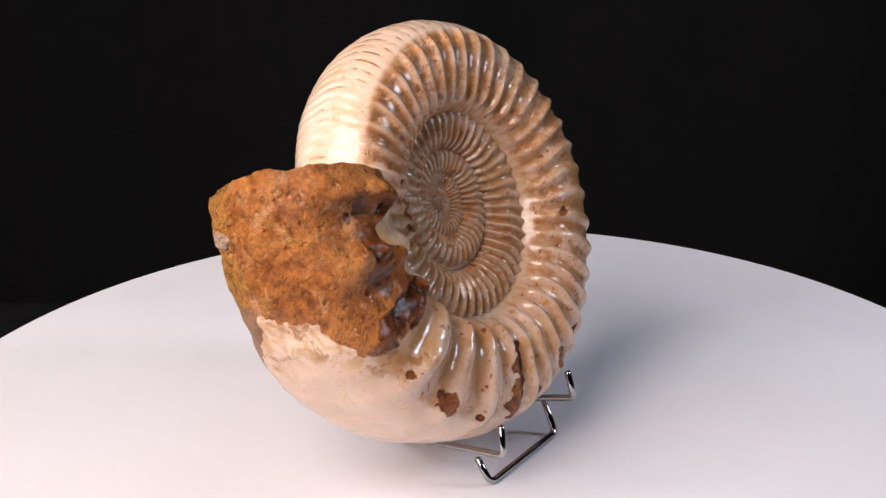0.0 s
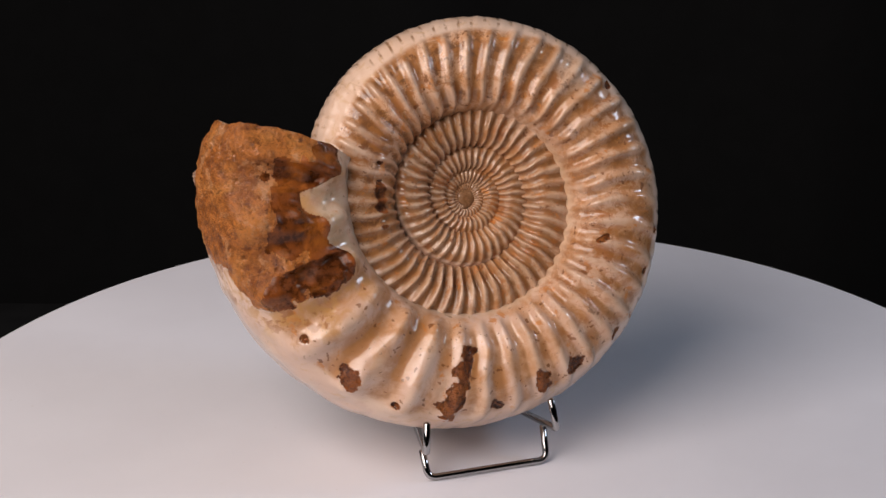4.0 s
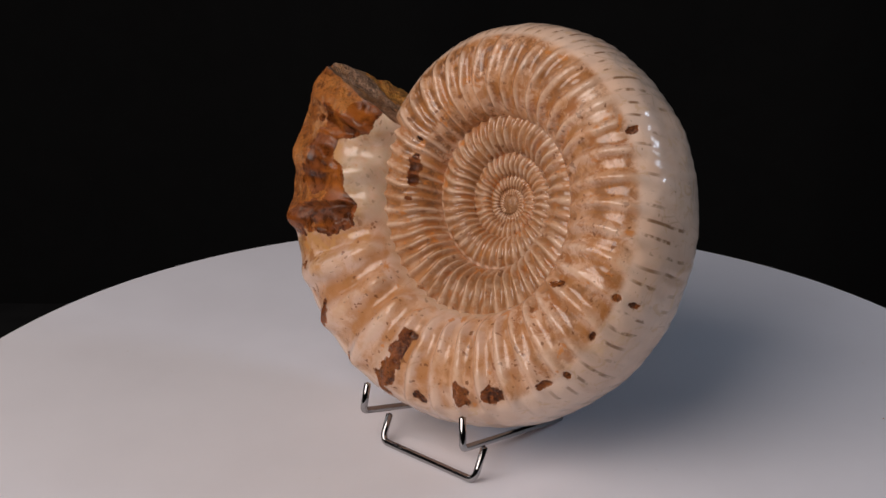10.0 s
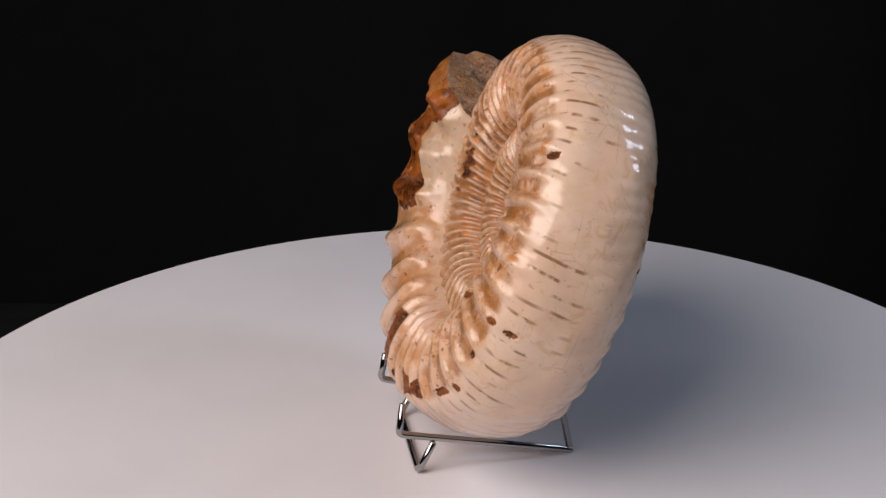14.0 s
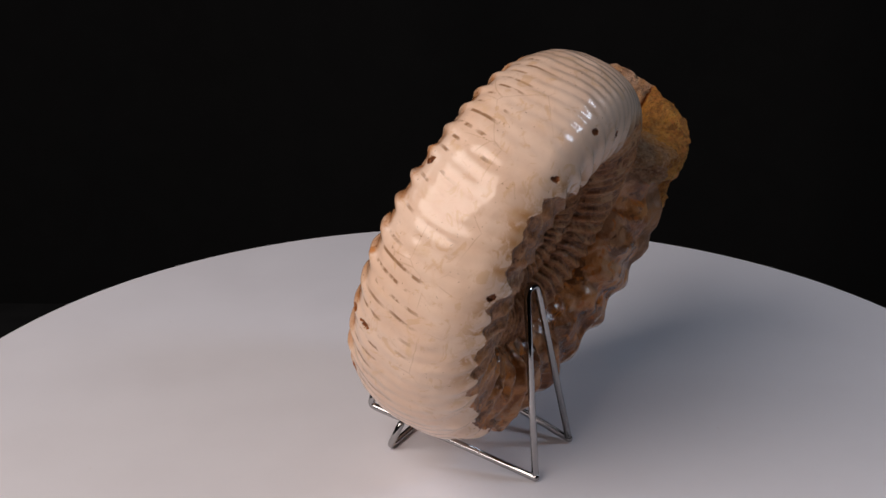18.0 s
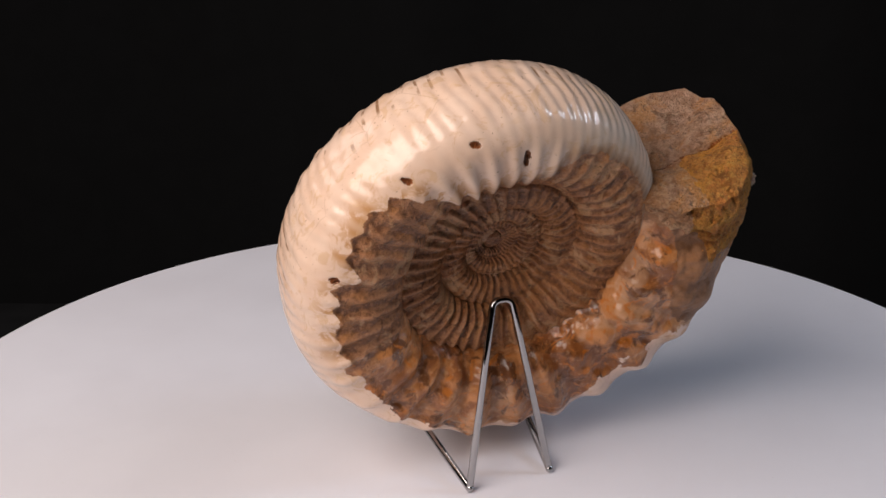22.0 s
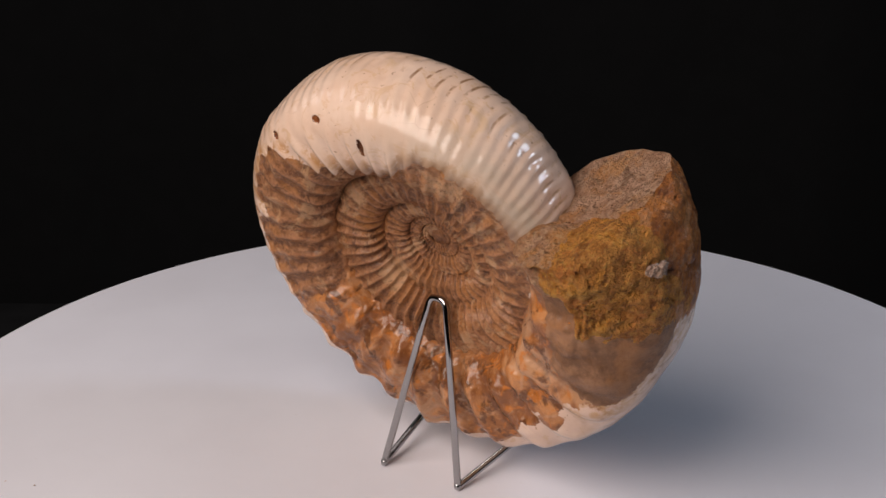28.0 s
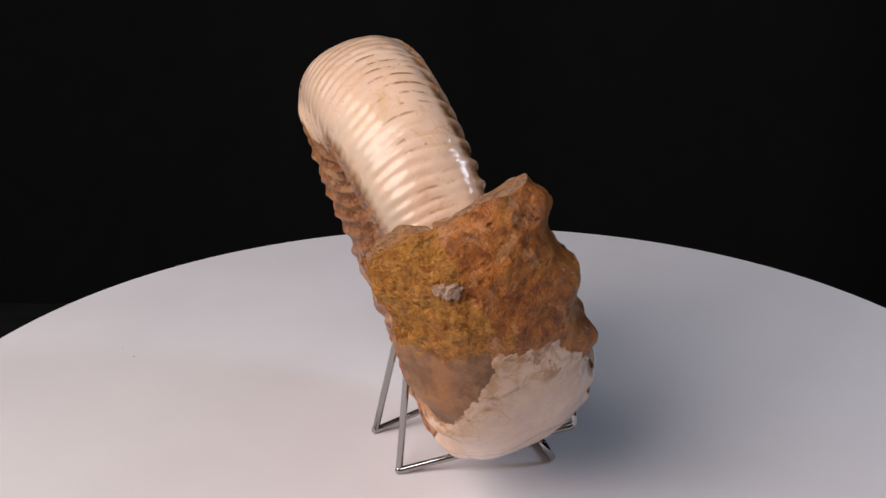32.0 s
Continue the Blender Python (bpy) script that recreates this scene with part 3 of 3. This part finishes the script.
def vertex_normals(p, faces):
    flat = p.reshape(-1, 3)
    n = np.cross(flat[faces[:, 2]] - flat[faces[:, 0]], flat[faces[:, 3]] - flat[faces[:, 1]])
    total = np.zeros_like(flat)
    for k in range(4):
        np.add.at(total, faces[:, k], n)
    return total / (np.linalg.norm(total, axis=1, keepdims=True) + 1e-15)


def piece(name, flat, faces, normals, fields, material, parent, label=""):
    """One mesh from a choice of faces of a larger surface; the shading runs on over its edge."""
    used, back = np.unique(faces, return_inverse=True)
    mesh = bpy.data.meshes.new(name)
    back = back.reshape(faces.shape)
    mesh.vertices.add(len(used))
    mesh.vertices.foreach_set("co", flat[used].astype(np.float32).ravel())
    mesh.loops.add(faces.size)
    mesh.loops.foreach_set("vertex_index", back.ravel().astype(np.int32))
    mesh.polygons.add(len(faces))
    mesh.polygons.foreach_set("loop_start", np.arange(0, faces.size, faces.shape[1], dtype=np.int32))
    mesh.update(calc_edges=True)
    for key in ("rib", "front", "fine", "streak", "seam", "early", "near", "rim", "lip", "grown", "thin", "veil", "rusty"):
        layer = mesh.attributes.new(key, "FLOAT", "POINT")
        layer.data.foreach_set("value", fields[key].ravel()[used].astype(np.float32))
    mesh.polygons.foreach_set("use_smooth", np.ones(len(faces), dtype=bool))
    mesh.normals_split_custom_set_from_vertices(normals[used].tolist())
    mesh.materials.append(material)
    ob = new(name, mesh)
    ob.parent = parent
    return tagged(ob, label)


def ammonite():
    thing = tagged(new("ammonite_fossil"), "polished cream and brown ribbed ammonite leaning on a wire stand", "fossil")
    turn = np.array(COIL.to_3x3())
    shift = np.array(COIL.translation)

    def placed(p):
        return p @ turn.T + shift

    # outer whorl with the filled chamber at its mouth; the broken mouth is uneven
    run, s = np.meshgrid(np.arange(-112, 290.01, 0.35), np.arange(-180, 180, 1.0), indexing="ij")
    ragged = np.interp(s, [-180, -110, -90, -40, -5, 15, 45, 85, 110, 180], [295.7, 296, 295.6, 293.5, 294.2, 292.2, 290.5, 291, 294, 296]) - 290
    ragged = ragged + 1.6 * fbm(np.stack([np.cos(np.radians(s)), np.sin(np.radians(s)), s * 0], -1), 3, 3)
    th2 = run + ragged * step(run, 255, 290)
    p, fields = section(th2, s)
    p = placed(p)
    faces = grid_mesh(p, True)
    flat = p.reshape(-1, 3)
    normals = vertex_normals(p, faces)
    c = {k: v.ravel()[faces].mean(1) for k, v in fields.items()}
    chamber, matrix = c["chamber"] > 0, (c["matrix"] > 0) & (c["chamber"] > 0)
    bare = (c["bare"] > 0) & ~chamber
    scar = (c["scar"] > 0) & ~chamber & ~bare
    across = s.ravel()[faces].mean(1)
    clay_side = across + 14 * c["wob"] < 6
    clay = chamber & ~matrix & ~clay_side
    dark = clay_side & (c["dark"] > 0)
    tawny = c["tone"] > 0
    banded = across + 16 * c["wob"] + 7 * c["noise"] > 99
    for name, choice, material, label in (
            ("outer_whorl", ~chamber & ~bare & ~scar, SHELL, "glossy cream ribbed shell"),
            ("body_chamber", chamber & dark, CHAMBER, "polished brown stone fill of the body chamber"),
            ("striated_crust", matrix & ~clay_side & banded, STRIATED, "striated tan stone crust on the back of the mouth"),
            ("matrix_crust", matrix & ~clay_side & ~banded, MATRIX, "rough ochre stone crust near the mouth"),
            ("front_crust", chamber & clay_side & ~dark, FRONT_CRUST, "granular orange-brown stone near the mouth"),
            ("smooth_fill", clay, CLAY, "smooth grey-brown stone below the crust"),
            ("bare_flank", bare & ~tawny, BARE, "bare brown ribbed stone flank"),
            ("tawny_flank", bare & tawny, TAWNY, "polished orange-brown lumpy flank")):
        piece(name, flat, faces[choice], normals, fields, material, thing, label)
    order = fields["which"].ravel()[faces].max(1)
    for k in range(len(SCARS)):
        chosen = scar & (order == k)
        if chosen.sum() > 12:
            piece("flake_scar", flat, faces[chosen], normals, fields, SCAR, thing, "dark brown scar where shell has flaked off")
    # broken mouth: a fan from the rim to its middle
    rim = p[-1]
    mid = rim.mean(0)
    along = p[-1].mean(0) - p[-8].mean(0)
    away = along / np.linalg.norm(along)
    rings = np.linspace(1, 0.0, 60)[:, None, None]
    cap = mid + (rim - mid)[None] * rings
    bulge = (1 - rings[..., 0] ** 2)
    cap = cap + away * (bulge * (-0.0015 + 0.0075 * fbm(cap, 45, 3) + 0.0026 * fbm(cap, 160, 5, 0.62)))[..., None]
    # a crack runs across the face; beyond it the stone slopes off to the back
    across_cap = ((cap - shift) @ turn)[..., 1]
    out_cap = np.hypot(((cap - shift) @ turn)[..., 0], ((cap - shift) @ turn)[..., 2])
    crack_at = across_cap - 0.006 + 0.0035 * fbm(cap, 60, 4)
    shaped = step(bulge, 0.0, 0.25)
    cap = cap - away * (shaped * (0.0032 * np.exp(-(crack_at / 0.0010) ** 2) - 0.003 * step(crack_at, 0.0, 0.015)))[..., None]
    cf = grid_mesh(cap, True)
    zero = {k: np.full(cap.shape[:2], 0.6 if k in ("rib", "fine") else 0.0) for k in fields}
    cn = vertex_normals(cap, cf)
    beyond = crack_at.ravel()[cf].mean(1) > 0
    ochre = (out_cap - 0.112 + 0.012 * fbm(cap, 70, 4)).ravel()[cf].mean(1) > 0
    split = (np.abs(crack_at.ravel()[cf].mean(1)) < 0.00055) & ((rings[..., 0] + 0 * crack_at).ravel()[cf].mean(1) < 0.96)
    piece("crack", cap.reshape(-1, 3), cf[split], cn, zero, CHAMBER, thing, "narrow dark crack across the broken face")
    beyond, whole = beyond & ~split, ~beyond & ~split
    piece("broken_mouth", cap.reshape(-1, 3), cf[whole], cn, zero, BROKEN, thing, "broken pinkish tan stone face")
    piece("broken_edge", cap.reshape(-1, 3), cf[beyond & ochre], cn, zero, MATRIX, thing, "broken ochre stone edge")
    piece("broken_shoulder", cap.reshape(-1, 3), cf[beyond & ~ochre], cn, zero, STRIATED, thing, "striated tan stone beyond the crack")
    # inner whorls
    th, s = np.meshgrid(np.arange(START, -111.0, 0.6), np.arange(-180, 180, 2.5), indexing="ij")
    p, fields = section(th, s)
    p = placed(p)
    faces = grid_mesh(p, True)
    normals = vertex_normals(p, faces)
    c = s.ravel()[faces].mean(1)
    keep = (np.abs(c) > 15) & (np.abs(c) < 170)
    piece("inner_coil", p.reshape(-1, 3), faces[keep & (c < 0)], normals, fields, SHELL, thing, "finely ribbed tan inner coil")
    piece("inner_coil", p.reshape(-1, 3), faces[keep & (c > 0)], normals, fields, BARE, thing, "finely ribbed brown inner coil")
    # the first chamber closes the middle of the coil on both faces
    for side, material in ((-1, INNER), (1, BARE)):
        bm = bmesh.new()
        bmesh.ops.create_uvsphere(bm, u_segments=32, v_segments=16, radius=1.0)
        for v in bm.verts:
            lump = 1 + 0.16 * noise.noise(v.co * 2) + 0.08 * noise.noise(v.co * 6)
            v.co = COIL @ Vector((v.co.x * 0.0058 * lump - side * 0.0018, v.co.y * 0.0026 * lump + side * 0.0004, v.co.z * 0.0058 * lump + (0.0036 if side < 0 else 0.0008)))
        part("first_chamber", smooth(bm), material, thing)
    # a small crystal lump sits in the crust
    bm = bmesh.new()
    bmesh.ops.create_icosphere(bm, subdivisions=4, radius=1.0)
    for v in bm.verts:
        d = v.co.normalized()
        r = 0.0066 * (1 + 0.35 * noise.noise(d * 1.7) + 0.25 * noise.cell(d * 3.5) * 0.5 + 0.12 * noise.noise(d * 7))
        v.co = Vector((-0.1388, 0.0525, 0.1592)) + Vector((d.x * 0.8, d.y * 1.0, d.z * 0.8)) * r
    part("crystal_lump", bm, CRYSTAL, thing, "small pinkish crystal lump")
    return thing


fossil = ammonite()


def motions():
    for thing, y in ((turntable, TABLE_Y), (stand, 0), (fossil, 0), *((ob, 0) for ob in crumbs)):
        walk(thing, [(float(t), pose(0, y, 0, 0, 0, TURN_START + TURN_RATE * t)) for t in range(33)])


motions()
